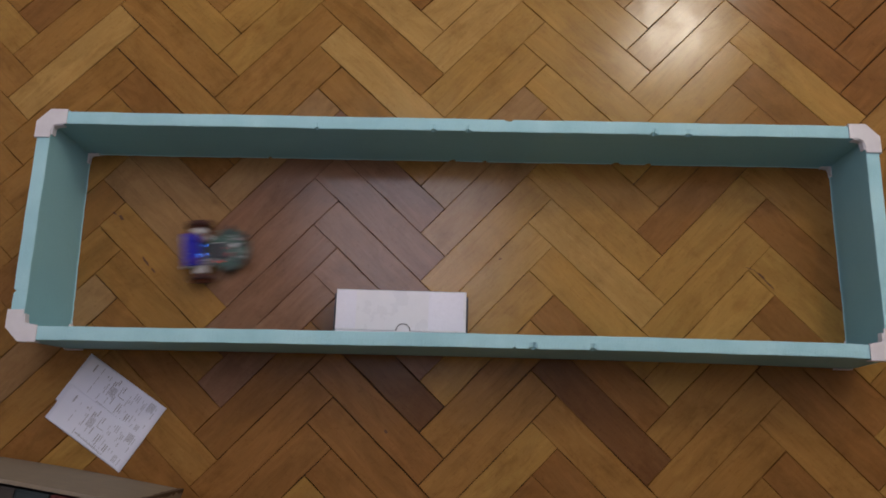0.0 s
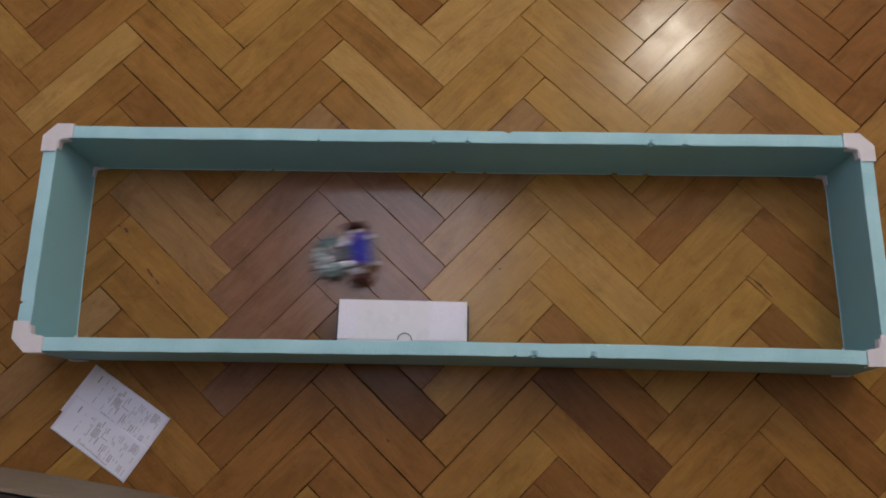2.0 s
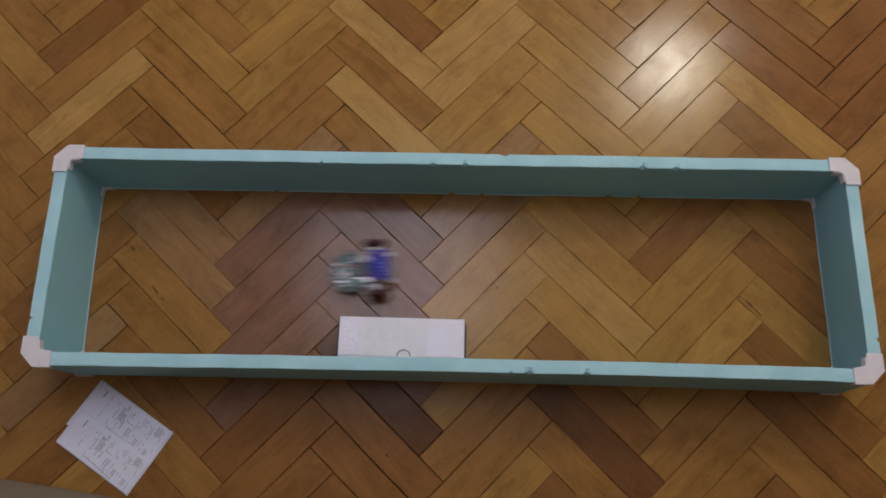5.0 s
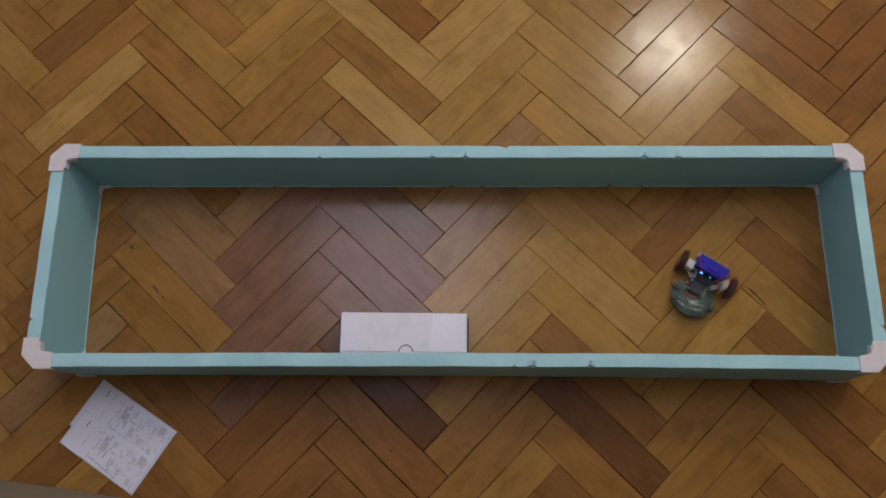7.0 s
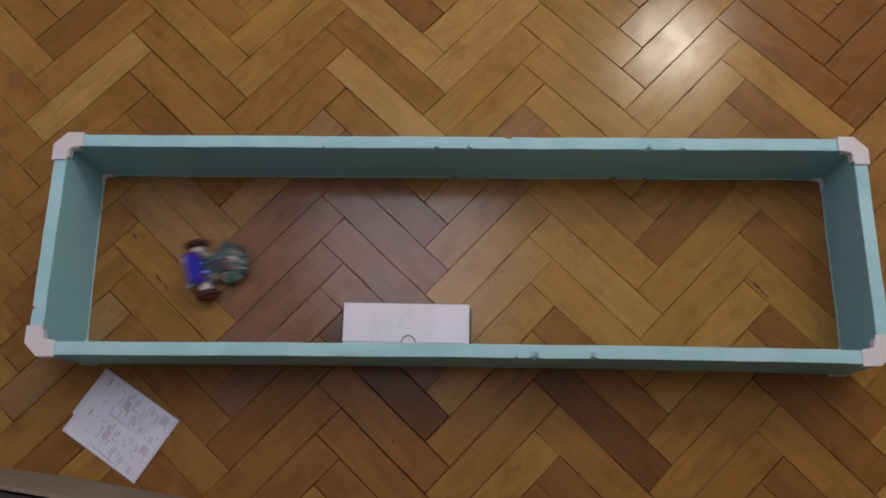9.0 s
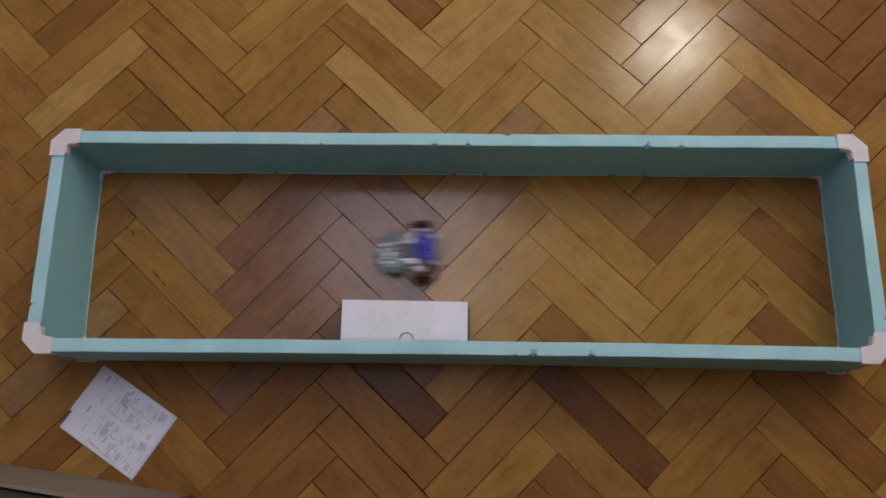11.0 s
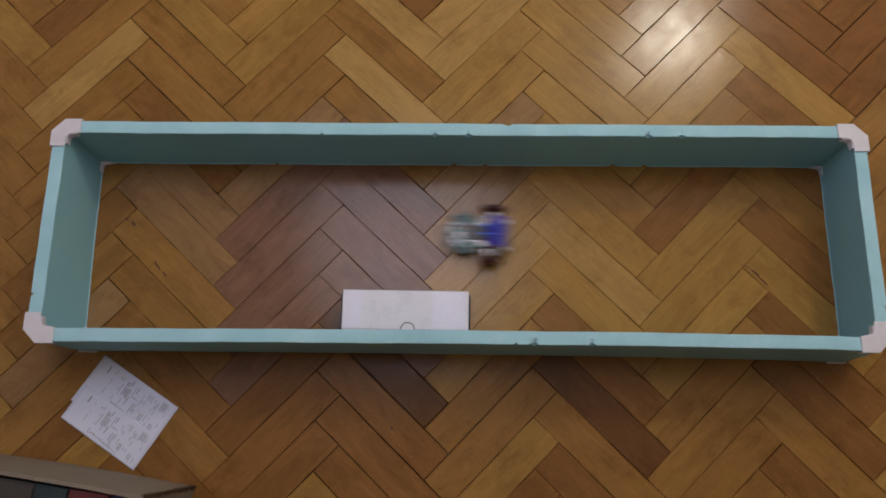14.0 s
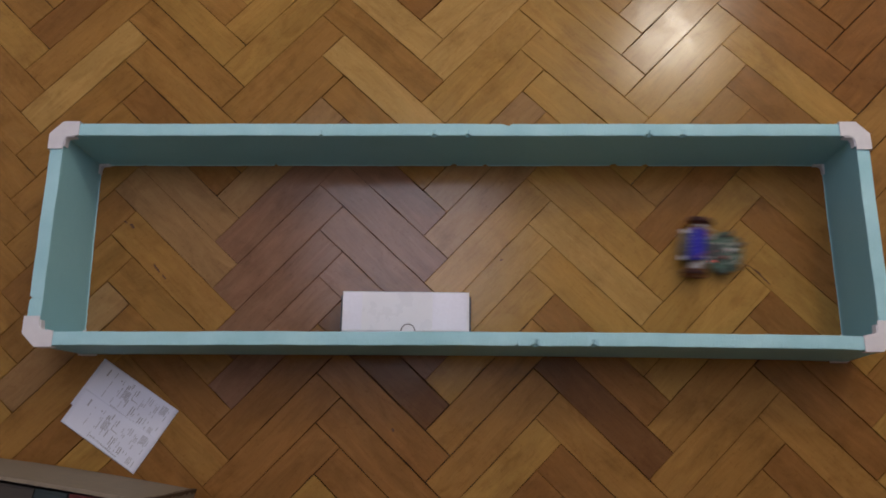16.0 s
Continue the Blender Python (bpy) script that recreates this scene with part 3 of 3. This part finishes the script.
def build_robot():
    """Two-wheeled robot: x forward, axle over the origin, wheels on the floor."""
    bot = thing("robot", "small two-wheeled line robot of green and blue circuit boards", "robot")
    # round sensor board in front, narrow neck back to the axle
    arc = [(0.034 + 0.031 * math.cos(a), 0.0345 * math.sin(a)) for a in (math.radians(-105 + 210 * i / 26) for i in range(27))]
    outline = [(-0.012, -0.020), (0.010, -0.020), (0.016, -0.024)] + arc + [(0.016, 0.024), (0.010, 0.020), (-0.012, 0.020)]
    part("main_board", prism(outline, 0.0125, 0.0142, 0.0003, 1), PCB, bot, "green sensor board with rounded front")
    part("base_plate", prism([(x * 0.97 + 0.001, y * 1.02) for x, y in outline], 0.0075, 0.0095, 0.0004, 1), PCB_EDGE, bot)
    for x, y in ((0.05, 0.018), (0.05, -0.018), (0.006, 0.016), (0.006, -0.016)):
        part("standoff", tube(0.0022, 0.0040, pose(x, y, 0.0106), 10), STEEL, bot, "metal standoff")
    # infra-red sensors round the edge
    for ang in (-88, -44, 30, 80):
        a = math.radians(ang)
        m = pose(0.034 + 0.029 * math.cos(a), 0.0325 * math.sin(a), 0.0172, 0, 0, ang)
        bm = bmesh.new()
        join(bm, box(-0.0056, 0.0040, -0.0038, 0.0038, -0.0030, 0.0042, 0.0010), m)
        join(bm, tube(0.0024, 0.004, pose(0.0048, 0, 0.0006, 0, 90, 0), 12, 0.0006), m)
        part("sensor", bm, BLACK, bot, "black infra-red sensor")
    for y in (-0.012, 0.004, 0.018):
        part("emitter", tube(0.0021, 0.006, pose(0.0600 - abs(y) * 0.2, y, 0.0166, 0, 90, 0), 12, 0.0007), CHIP, bot, "small infra-red emitter")
    # chip carrier and chips
    chip = part("controller", box(0.008, 0.029, -0.014, 0.010, 0.0155, 0.0205, 0.0008), CHIP, bot, "dark microcontroller module")
    bm = bmesh.new()
    for i in range(10):
        for y in (-0.0156, 0.0116):
            box(0.0090 + i * 0.0020, 0.0100 + i * 0.0020, y - 0.0012, y + 0.0012, 0.0143, 0.0165, 0, bm)
    tagged(part("pin_row", bm, STEEL, chip, "row of metal pins"), kind="stuff")
    rnd = random.Random(4)
    bm = bmesh.new()
    for _ in range(26):
        a, r = rnd.uniform(-1.5, 1.5), rnd.uniform(0.006, 0.024)
        x, y = 0.035 + r * math.cos(a), r * 1.1 * math.sin(a)
        s = rnd.uniform(0.0008, 0.0018)
        box(x - s, x + s, y - s * 0.7, y + s * 0.7, 0.0142, 0.0158, 0.0002, bm, 1)
    tagged(part("component_row", bm, STEEL, bot, "small soldered components"), kind="stuff")
    bm = bmesh.new()
    for _ in range(30):
        x, y = rnd.uniform(0.016, 0.058), rnd.uniform(-0.028, 0.028)
        s = rnd.uniform(0.0010, 0.0026)
        box(x - s, x + s, y - s * 0.6, y + s * 0.6, 0.0142, 0.0160, 0.0002, bm, 1)
    tagged(part("chip_row", bm, BLACK, bot, "small black chips"), kind="stuff")
    part("capacitor", tube(0.0036, 0.006, pose(0.044, 0.004, 0.0175), 16, 0.0006), WHITE, bot, "white round button")
    part("connector", box(0.033, 0.039, -0.012, -0.006, 0.0142, 0.0190, 0.0005), RED_WIRE, bot, "red connector")
    bm = bmesh.new()
    for x, y in ((0.054, -0.014), (0.056, -0.005), (0.049, 0.016)):
        box(x - 0.002, x + 0.002, y - 0.0026, y + 0.0026, 0.0142, 0.0160, 0.0004, bm)
    part("metal_pad", bm, STEEL, bot, "bright metal pad")
    # signal lamps that shine to one side; added black blocks hide them from above
    part("lamp_socket", box(0.0150, 0.0215, -0.0190, -0.0142, 0.0143, 0.0194, 0.0004), BLACK, bot)
    part("lamp_red", tube(0.0019, 0.0016, pose(0.0178, -0.0187, 0.0172, 88, 0, -24), 14, 0.0004), LED_RED, bot, "glowing red signal lamp")
    part("lamp_red", tube(0.0012, 0.002, pose(0.033, 0.002, 0.0160), 12, 0.0004), LED_PALE, bot, "dim red signal lamp")
    # blue power board at the rear
    board = part("blue_board", box(-0.027, -0.005, -0.027, 0.025, 0.0265, 0.0285, 0.0005), BLUE, bot, "blue motor driver board")
    part("battery", box(-0.025, -0.006, -0.025, 0.023, 0.0128, 0.0265, 0.002), BLUE, bot, "blue wrapped battery pack")
    for i in range(9):
        y = -0.0262 + i * 0.0060
        part("terminal", box(-0.0283, -0.0262, y - 0.0011, y + 0.0011, 0.0285, 0.0305, 0.0004), STEEL, board, "metal terminal")
    bm = bmesh.new()
    for x, y, sx, sy in ((-0.016, 0.000, 0.006, 0.007), (-0.019, -0.018, 0.004, 0.004), (-0.013, 0.016, 0.005, 0.004)):
        box(x - sx, x + sx, y - sy, y + sy, 0.0285, 0.0305, 0.0004, bm)
    part("driver_chip", bm, BLUE, board)
    # blue lamps, each with an added black block that covers its glow from behind
    for y, r in ((-0.0115, 0.0027), (0.004, 0.0011)):
        part("blue_lamp_socket", box(-0.0040, -0.0006, y - r - 0.001, y + r + 0.001, 0.0190, 0.0268, 0.0004), BLACK, bot)
        part("lamp_blue", tube(r, 0.0016, pose(-0.0010, y, 0.0235, 0, 80, 0), 14, 0.0004), LED_BLUE, bot, "glowing blue signal lamp")
    # metal holder behind the axle
    part("rear_plate", box(-0.037, -0.008, -0.026, 0.026, 0.0135, 0.0152, 0.0005), PCB_EDGE, bot)
    for x, y, sx, sy in ((-0.0345, 0.004, 0.0016, 0.019), (-0.0285, -0.004, 0.0014, 0.017)):
        part("rear_bar", box(x - sx, x + sx, y - sy, y + sy, 0.0152, 0.0185, 0.0007), MOTOR, bot, "dull metal bar")
    for x, y in ((-0.0315, -0.0225), (-0.0320, 0.0225)):
        part("rear_block", box(x - 0.004, x + 0.004, y - 0.0035, y + 0.0035, 0.0152, 0.0205, 0.001), WHITE, bot, "white plastic block")
    part("lamp_strip", box(-0.012, 0.006, -0.019, 0.012, 0.0150, 0.0185, 0.0006), PCB_EDGE, bot)
    # wires from the rear board to the motors
    rnd = random.Random(9)
    for s in (-1, 1):
        bm = bmesh.new()
        for _ in range(14):
            x, y, q = rnd.uniform(-0.006, 0.016), s * rnd.uniform(0.015, 0.030), rnd.uniform(0.0012, 0.0026)
            box(x - q, x + q, y - q * 0.7, y + q * 0.7, 0.0215, 0.0240 + rnd.uniform(0, 0.002), 0.0004, bm, 1)
        tagged(part("solder_tab", bm, STEEL, bot, "bright solder tabs by the motor"), kind="stuff")
    for k, (y0, y1) in enumerate(((0.030, 0.010), (0.032, 0.014), (-0.028, -0.008))):
        cu = bpy.data.curves.new("wire", "CURVE")
        cu.dimensions, cu.bevel_depth, cu.bevel_resolution = "3D", 0.0009, 2
        sp = cu.splines.new("BEZIER")
        sp.bezier_points.add(2)
        for p, co in zip(sp.bezier_points, ((-0.026 + 0.003 * k, y0 * 0.9, 0.021), (-0.014, (y0 * 0.75 + y1 * 0.25), 0.030 + 0.001 * k), (0.006, y1, 0.020))):
            p.co, p.handle_left_type, p.handle_right_type = co, "AUTO", "AUTO"
        cu.materials.append(RED_WIRE if k != 1 else BLACK)
        ob = new("wire", cu)
        ob.parent = bot
        tagged(ob, "thin red motor wire" if k != 1 else "thin black motor wire")
    for s in (-1, 1):
        motor = part("motor", box(-0.006, 0.006, s * 0.026 - 0.010, s * 0.026 + 0.010, 0.013, 0.0225, 0.0012), MOTOR, bot, "small metal gear motor")
        part("motor_bracket", box(-0.0075, 0.0075, s * 0.0305 - 0.0064, s * 0.0305 + 0.0064, 0.0120, 0.0300, 0.0016), WHITE, motor, "white nylon motor bracket")
        wheel = part("wheel", tube(0.0162, 0.0076, pose(0, s * 0.0438, 0.0195, 90, 0, 0), 28, 0.0008), HUB, bot, "brown-red plastic wheel")
        bm = bmesh.new()
        n, q = 36, 8
        ring = []
        for i in range(n):
            a = 2 * math.pi * i / n
            ring.append([bm.verts.new(((0.0176 + 0.0019 * math.cos(b)) * math.cos(a), s * 0.0438 + 0.0042 * math.sin(b), 0.0195 + (0.0176 + 0.0019 * math.cos(b)) * math.sin(a))) for b in (2 * math.pi * j / q for j in range(q))])
        for i in range(n):
            for j in range(q):
                bm.faces.new((ring[i][j], ring[(i + 1) % n][j], ring[(i + 1) % n][(j + 1) % q], ring[i][(j + 1) % q]))
        bmesh.ops.recalc_face_normals(bm, faces=bm.faces)
        smooth(part("tyre", bm, RUBBER, wheel, "dark red-brown rubber tyre"))
        part("axle", tube(0.0022, 0.0105, pose(0, s * 0.0441, 0.0195, 90, 0, 0), 12, 0.0003), STEEL, wheel, "metal axle")
    part("caster", tube(0.0055, 0.0105, pose(0.052, 0, 0.00525), 16, 0.0024), WHITE, bot, "white nylon skid")
    # the sensor board lies low, the blue board high over the axle
    for ob in bot.children:
        kind = ob.name.split(".")[0]
        if kind in ("wheel", "motor"):
            ob.location.x -= 0.009
        elif kind in ("blue_board", "battery", "wire", "blue_lamp_socket", "lamp_blue"):
            ob.location.z += 0.017
        elif kind in ("solder_tab", "rear_plate", "rear_bar", "rear_block"):
            ob.location.z += 0.006
        elif kind != "caster":
            ob.location.z += 0.003
    return bot


robot = build_robot()

# ---- the parquet blocks ----
TURN, L, W, A0, B0 = 0.0231, 0.2486, 0.0564, 0.0103, -0.0082
WARP = [[-0.0008, -0.0008], [-0.0098, 0.0037], [0.0039, -0.0034], [0.0074, -0.007], [0.0366, 0.0156], [-0.0139, 0.0302], [0.0122, -0.0153], [0.0115, 0.0146], [-0.0188, -0.0116], [0.0185, -0.0268]]
# tone of the blocks, run by run: slant and run, then the places along it
# some brown blocks at the left and south also hold shade in their tone
TONE_RUNS = {
    "pale": "A-2:3 A0:5,4,-2 B-1:4,2 B0:-2",
    "grey": "A-1:1 A-2:-3 A0:1,0 B-2:0,-1",
    "gold": "A-1:5,4 A0:3,2,-1,-3,-6 A1:3,2,-1,-2,-3 B-2:4 B-3:4 B0:4,3,2,1,-1,-3 B1:2,-3",
    "mid": "A-1:3,2 A-2:4,2,1,0,-2,-4 A0:-4,-5 A1:5,4,1,-4,-5,-6 A2:2,1,0,-1 B-1:3,1 B-2:5,3,2,-2,-3,-5 B-3:5,3,2,1,0 B0:0,-6 B1:-1,-6",
    "brown": "A-1:-4,-5,-6 A-2:5,-1,-5 A1:0 B-1:-5,-6,-7 B-2:1,-4,-6,-7 B0:-4,-7 B1:1,0,-2,-4,-5,-7",
    "rust": "A2:5,4,3 B1:4,3",
    "plum": "A-1:0,-1,-2,-3 B-1:0,-1,-2,-3",
    "dark": "B-1:-4 B0:-5",
}
TONES = {}
for tone, runs in TONE_RUNS.items():
    for run in runs.split():
        name, places = run.split(":")
        for place in places.split(","):
            TONES[name[0], int(name[1:]), int(place)] = tone


def laid(u, v):
    """A place of the ideal herringbone on the real floor, which was laid a little unevenly."""
    a, b = (u + v) / 2, (u - v) / 2
    x, y = math.sqrt(2) * (b + B0), math.sqrt(2) * (a + A0)
    x, y = x * math.cos(TURN) - y * math.sin(TURN), x * math.sin(TURN) + y * math.cos(TURN)
    cx, cy = max(-0.9, min(0.9, x)), max(-0.6, min(0.7, y))
    base = (1, cx, cy, cx * cx, cx * cy, cy * cy, cx ** 3, cx * cx * cy, cx * cy * cy, cy ** 3)
    return Vector((x + sum(w[0] * q for w, q in zip(WARP, base)), y + sum(w[1] * q for w, q in zip(WARP, base))))


def block(corners, rnd):
    """Middle, direction along the block and a flat-topped bevelled slab in its own axes."""
    mid = sum(corners, Vector((0, 0))) / 4
    d = (corners[1] + corners[2] - corners[0] - corners[3]).normalized()
    n = Vector((-d.y, d.x))
    loc = [Vector(((c - mid).dot(d), (c - mid).dot(n))) for c in corners]
    rim = []
    for a, b, steps in ((0, 1, 12), (1, 2, 3), (2, 3, 12), (3, 0, 3)):
        rim += [loc[a].lerp(loc[b], i / steps) for i in range(steps)]
    gap = rnd.choice((0.00005, 0.0001, 0.0003, 0.0006))
    if abs(mid.x) < 0.63 and -0.15 < mid.y < 0.20:
        gap *= 0.3  # tighter in this patch of the floor
    tx, ty = rnd.uniform(-0.0012, 0.0012), rnd.uniform(-0.004, 0.004)
    rings = [[], [], []]
    for p in rim:
        side, end = abs(abs(p.y) - abs(loc[0].y)) < 0.004, abs(abs(p.x) - abs(loc[0].x)) < 0.004
        chip = gap + rnd.choice((0.0, 0.0, 0.0, 0.0001, 0.0003, 0.0007))
        z = tx * p.x + ty * p.y
        for ring, inset, drop in zip(rings, (chip, chip, chip + 0.0007), (-0.010, -0.0007 + z, z)):
            ring.append((p.x - math.copysign(inset, p.x) * end, p.y - math.copysign(inset, p.y) * side, drop))
    verts = [v for r in rings for v in r]
    m = len(rim)
    faces = [tuple(range(2 * m, 3 * m))]
    for r in range(2):
        for i in range(m):
            k = (i + 1) % m
            faces.append((r * m + i, r * m + k, r * m + m + k, r * m + m + i))
    return mid, d, verts, faces


def lay_parquet():
    rnd = random.Random(11)
    rest = {k: ([], []) for k in WOOD}
    for j in range(-11, 12):
        for k in range(-50, 60):
            for kind in "AB":
                o = Vector((k * W + j * L, k * W - j * L))
                if kind == "A":
                    uv = [(0, 0), (L, 0), (L, W), (0, W)]
                else:
                    uv = [(L, W - L), (L + W, W - L), (L + W, W), (L, W)]
                c = [laid(o.x + u, o.y + v) for u, v in uv]
                if kind == "B":
                    c = [c[1], c[2], c[3], c[0]]
                mid, d, verts, faces = block(c, rnd)
                if not (RX0 + 0.05 < mid.x < RX1 - 0.05 and RY0 + 0.05 < mid.y < RY1 - 0.05):
                    continue
                r = rnd.random()
                tone = TONES.get((kind, j, k)) or ("mid" if r < 0.5 else "gold" if r < 0.78 else "brown" if r < 0.95 else "dark")
                if abs(mid.x) < 0.98 and -0.56 < mid.y < 0.68:
                    me = bpy.data.meshes.new("parquet_block")
                    me.from_pydata(verts, [], faces)
                    me.materials.append(WOOD[tone])
                    ob = new("parquet_block", me)
                    ob.parent = floor
                    ob.matrix_basis = pose(mid.x, mid.y, 0, 0, 0, math.degrees(math.atan2(d.y, d.x)))
                else:
                    vs, fs = rest[tone]
                    n = Vector((-d.y, d.x))
                    f0 = len(vs)
                    vs.extend((mid.x + d.x * x + n.x * y, mid.y + d.y * x + n.y * y, z) for x, y, z in verts)
                    fs.extend(tuple(f0 + i for i in f) for f in faces)
    for tone, (vs, fs) in rest.items():
        me = bpy.data.meshes.new("parquet_blocks")
        me.from_pydata(vs, [], fs)
        me.materials.append(WOOD[tone])
        ob = new("parquet_blocks", me)
        ob.parent = floor
        tagged(ob, kind="stuff")


lay_parquet()


def knot(x, y, length, width, turn):
    """A dark knot or filled crack, nearly flush with its block."""
    rnd = random.Random(int(1000 * x))
    n = 14
    pts = []
    for i in range(n):
        a = 2 * math.pi * i / n
        f = rnd.uniform(0.7, 1.15)
        pts.append((length / 2 * math.cos(a) * f, width / 2 * math.sin(a) * f))
    ob = part("knot", prism(pts, -0.001, 0.0006), KNOT, floor, "dark knot in the wood")
    ob.matrix_basis = pose(x, y, 0, 0, 0, turn)


knot(-0.5410, 0.0690, 0.0130, 0.0056, -50)
knot(-0.5530, 0.0760, 0.0084, 0.0028, -30)
knot(-0.4940, -0.0030, 0.0205, 0.0037, -52)
knot(-0.4800, -0.0180, 0.0112, 0.0028, -50)
knot(0.0760, 0.0110, 0.0065, 0.0028, 15)
knot(-0.0980, -0.2620, 0.0074, 0.0047, -40)
knot(0.4940, -0.0090, 0.0149, 0.0030, -42)
knot(0.4985, -0.0150, 0.0380, 0.0013, -45)
knot(0.5060, -0.0230, 0.0200, 0.0026, -45)
knot(0.4780, 0.0020, 0.0149, 0.0014, -20)

# ---- what moves ----
ROBOT_ROWS = [  # seconds, x, y, heading in degrees
    (0, -0.391, 0.011, 7), (0.1, -0.301, 0.018, 4), (0.2, -0.194, 0.023, 3), (0.4, 0.022, 0.027, 2), (0.6, 0.237, 0.025, -1), (0.7, 0.343, 0.025, -2),
    (0.8, 0.407, 0.024, -15), (0.9, 0.411, 0.014, -60), (1, 0.403, 0.005, -129), (1.1, 0.401, 0.010, -143), (1.2, 0.411, 0.016, -147),
    (1.3, 0.424, 0.024, -151), (1.4, 0.426, 0.028, -159), (1.5, 0.362, 0.017, -177), (1.6, 0.255, 0.014, -180), (1.8, 0.048, 0.036, -182),
    (2, -0.163, 0.029, -172), (2.1, -0.265, 0.005, -174), (2.2, -0.369, 0.013, -187), (2.3, -0.409, 0.016, -208), (2.4, -0.410, 0.025, -264),
    (2.5, -0.401, 0.028, -312), (2.6, -0.407, 0.021, -318), (2.7, -0.417, 0.015, -321), (2.8, -0.430, 0.006, -326), (2.9, -0.432, 0.003, -333),
    (3, -0.382, 0.010, -353), (3.1, -0.288, 0.012, -357), (3.2, -0.181, 0.017, -358), (3.4, 0.029, 0.025, -359), (3.6, 0.239, 0.023, -363),
    (3.7, 0.350, 0.024, -364), (3.8, 0.405, 0.021, -379), (3.9, 0.409, 0.012, -423), (4, 0.397, 0.003, -494), (4.1, 0.400, 0.008, -503),
    (4.2, 0.409, 0.015, -506), (4.3, 0.425, 0.024, -505), (4.4, 0.433, 0.030, -512), (4.5, 0.396, 0.022, -533), (4.6, 0.306, 0.016, -541),
    (4.8, 0.084, 0.036, -544), (5, -0.134, 0.033, -534), (5.2, -0.336, 0.009, -545), (5.3, -0.400, 0.016, -559), (5.4, -0.413, 0.031, -603),
    (5.5, -0.400, 0.029, -660), (5.6, -0.401, 0.030, -675), (5.7, -0.408, 0.021, -679), (5.8, -0.421, 0.012, -684), (5.9, -0.432, 0.004, -690),
    (6, -0.407, 0.010, -703), (6.1, -0.326, 0.018, -715), (6.2, -0.229, 0.024, -717), (6.3, -0.096, 0.030, -718), (6.4, 0.007, 0.032, -719),
    (6.6, 0.219, 0.030, -720), (6.7, 0.325, 0.026, -722), (6.8, 0.402, 0.026, -731), (6.9, 0.417, 0.017, -772), (7, 0.407, 0.008, -843),
    (7.1, 0.403, 0.007, -858), (7.2, 0.414, 0.018, -862), (7.3, 0.425, 0.024, -865), (7.4, 0.433, 0.030, -872), (7.5, 0.396, 0.022, -893),
    (7.6, 0.306, 0.016, -901), (7.8, 0.084, 0.036, -904), (8, -0.134, 0.033, -894), (8.2, -0.336, 0.009, -905), (8.3, -0.400, 0.016, -919),
    (8.4, -0.413, 0.031, -963), (8.5, -0.400, 0.029, -1020), (8.6, -0.401, 0.030, -1035), (8.7, -0.408, 0.021, -1039), (8.8, -0.421, 0.012, -1044),
    (8.9, -0.432, 0.004, -1050), (9, -0.407, 0.010, -1063), (9.1, -0.326, 0.018, -1075), (9.2, -0.229, 0.024, -1077), (9.45, 0.007, 0.032, -1079),
    (9.65, 0.219, 0.030, -1080), (9.75, 0.325, 0.026, -1082), (9.85, 0.402, 0.026, -1091), (9.95, 0.417, 0.017, -1132), (10.05, 0.407, 0.008, -1203),
    (10.15, 0.403, 0.007, -1218), (10.25, 0.414, 0.018, -1222), (10.35, 0.425, 0.024, -1225), (10.45, 0.433, 0.030, -1232),
    (10.55, 0.396, 0.022, -1253), (10.65, 0.306, 0.016, -1261), (10.85, 0.084, 0.036, -1264), (11.05, -0.134, 0.033, -1254),
    (11.3, -0.361, 0.012, -1265), (11.4, -0.404, 0.015, -1287), (11.5, -0.412, 0.028, -1340), (11.6, -0.399, 0.030, -1394),
    (11.7, -0.407, 0.025, -1406), (11.8, -0.415, 0.019, -1407), (11.9, -0.427, 0.013, -1414), (12, -0.432, 0.007, -1419),
    (12.1, -0.379, 0.020, -1433), (12.2, -0.285, 0.025, -1438), (12.4, -0.076, 0.035, -1438), (12.6, 0.140, 0.034, -1440),
    (12.8, 0.353, 0.027, -1442), (12.9, 0.420, 0.026, -1452), (13, 0.428, 0.015, -1492), (13.1, 0.418, 0.004, -1559), (13.2, 0.416, 0.007, -1570),
    (13.3, 0.425, 0.017, -1573), (13.4, 0.435, 0.026, -1578), (13.5, 0.445, 0.034, -1582), (13.6, 0.437, 0.037, -1593), (13.7, 0.365, 0.025, -1620),
    (13.8, 0.261, 0.024, -1624), (14, 0.051, 0.048, -1625), (14.2, -0.165, 0.021, -1613), (14.3, -0.261, 0.007, -1614), (14.4, -0.365, 0.008, -1631),
    (14.5, -0.408, 0.018, -1650), (14.6, -0.414, 0.021, -1694), (14.7, -0.402, 0.038, -1746), (14.8, -0.409, 0.026, -1758),
    (14.9, -0.418, 0.018, -1761), (15, -0.429, 0.008, -1763), (15.1, -0.440, 0.002, -1770), (15.2, -0.403, 0.014, -1791),
    (15.3, -0.324, 0.021, -1800), (15.4, -0.219, 0.025, -1804), (15.6, 0.001, 0.026, -1806), (15.8, 0.222, 0.027, -1808), (15.9, 0.316, 0.024, -1810),
    (16, 0.401, 0.026, -1810),
]


def motions():
    walk(robot, [(t, pose(x, y, 0, 0, 0, h)) for t, x, y, h in ROBOT_ROWS])


motions()
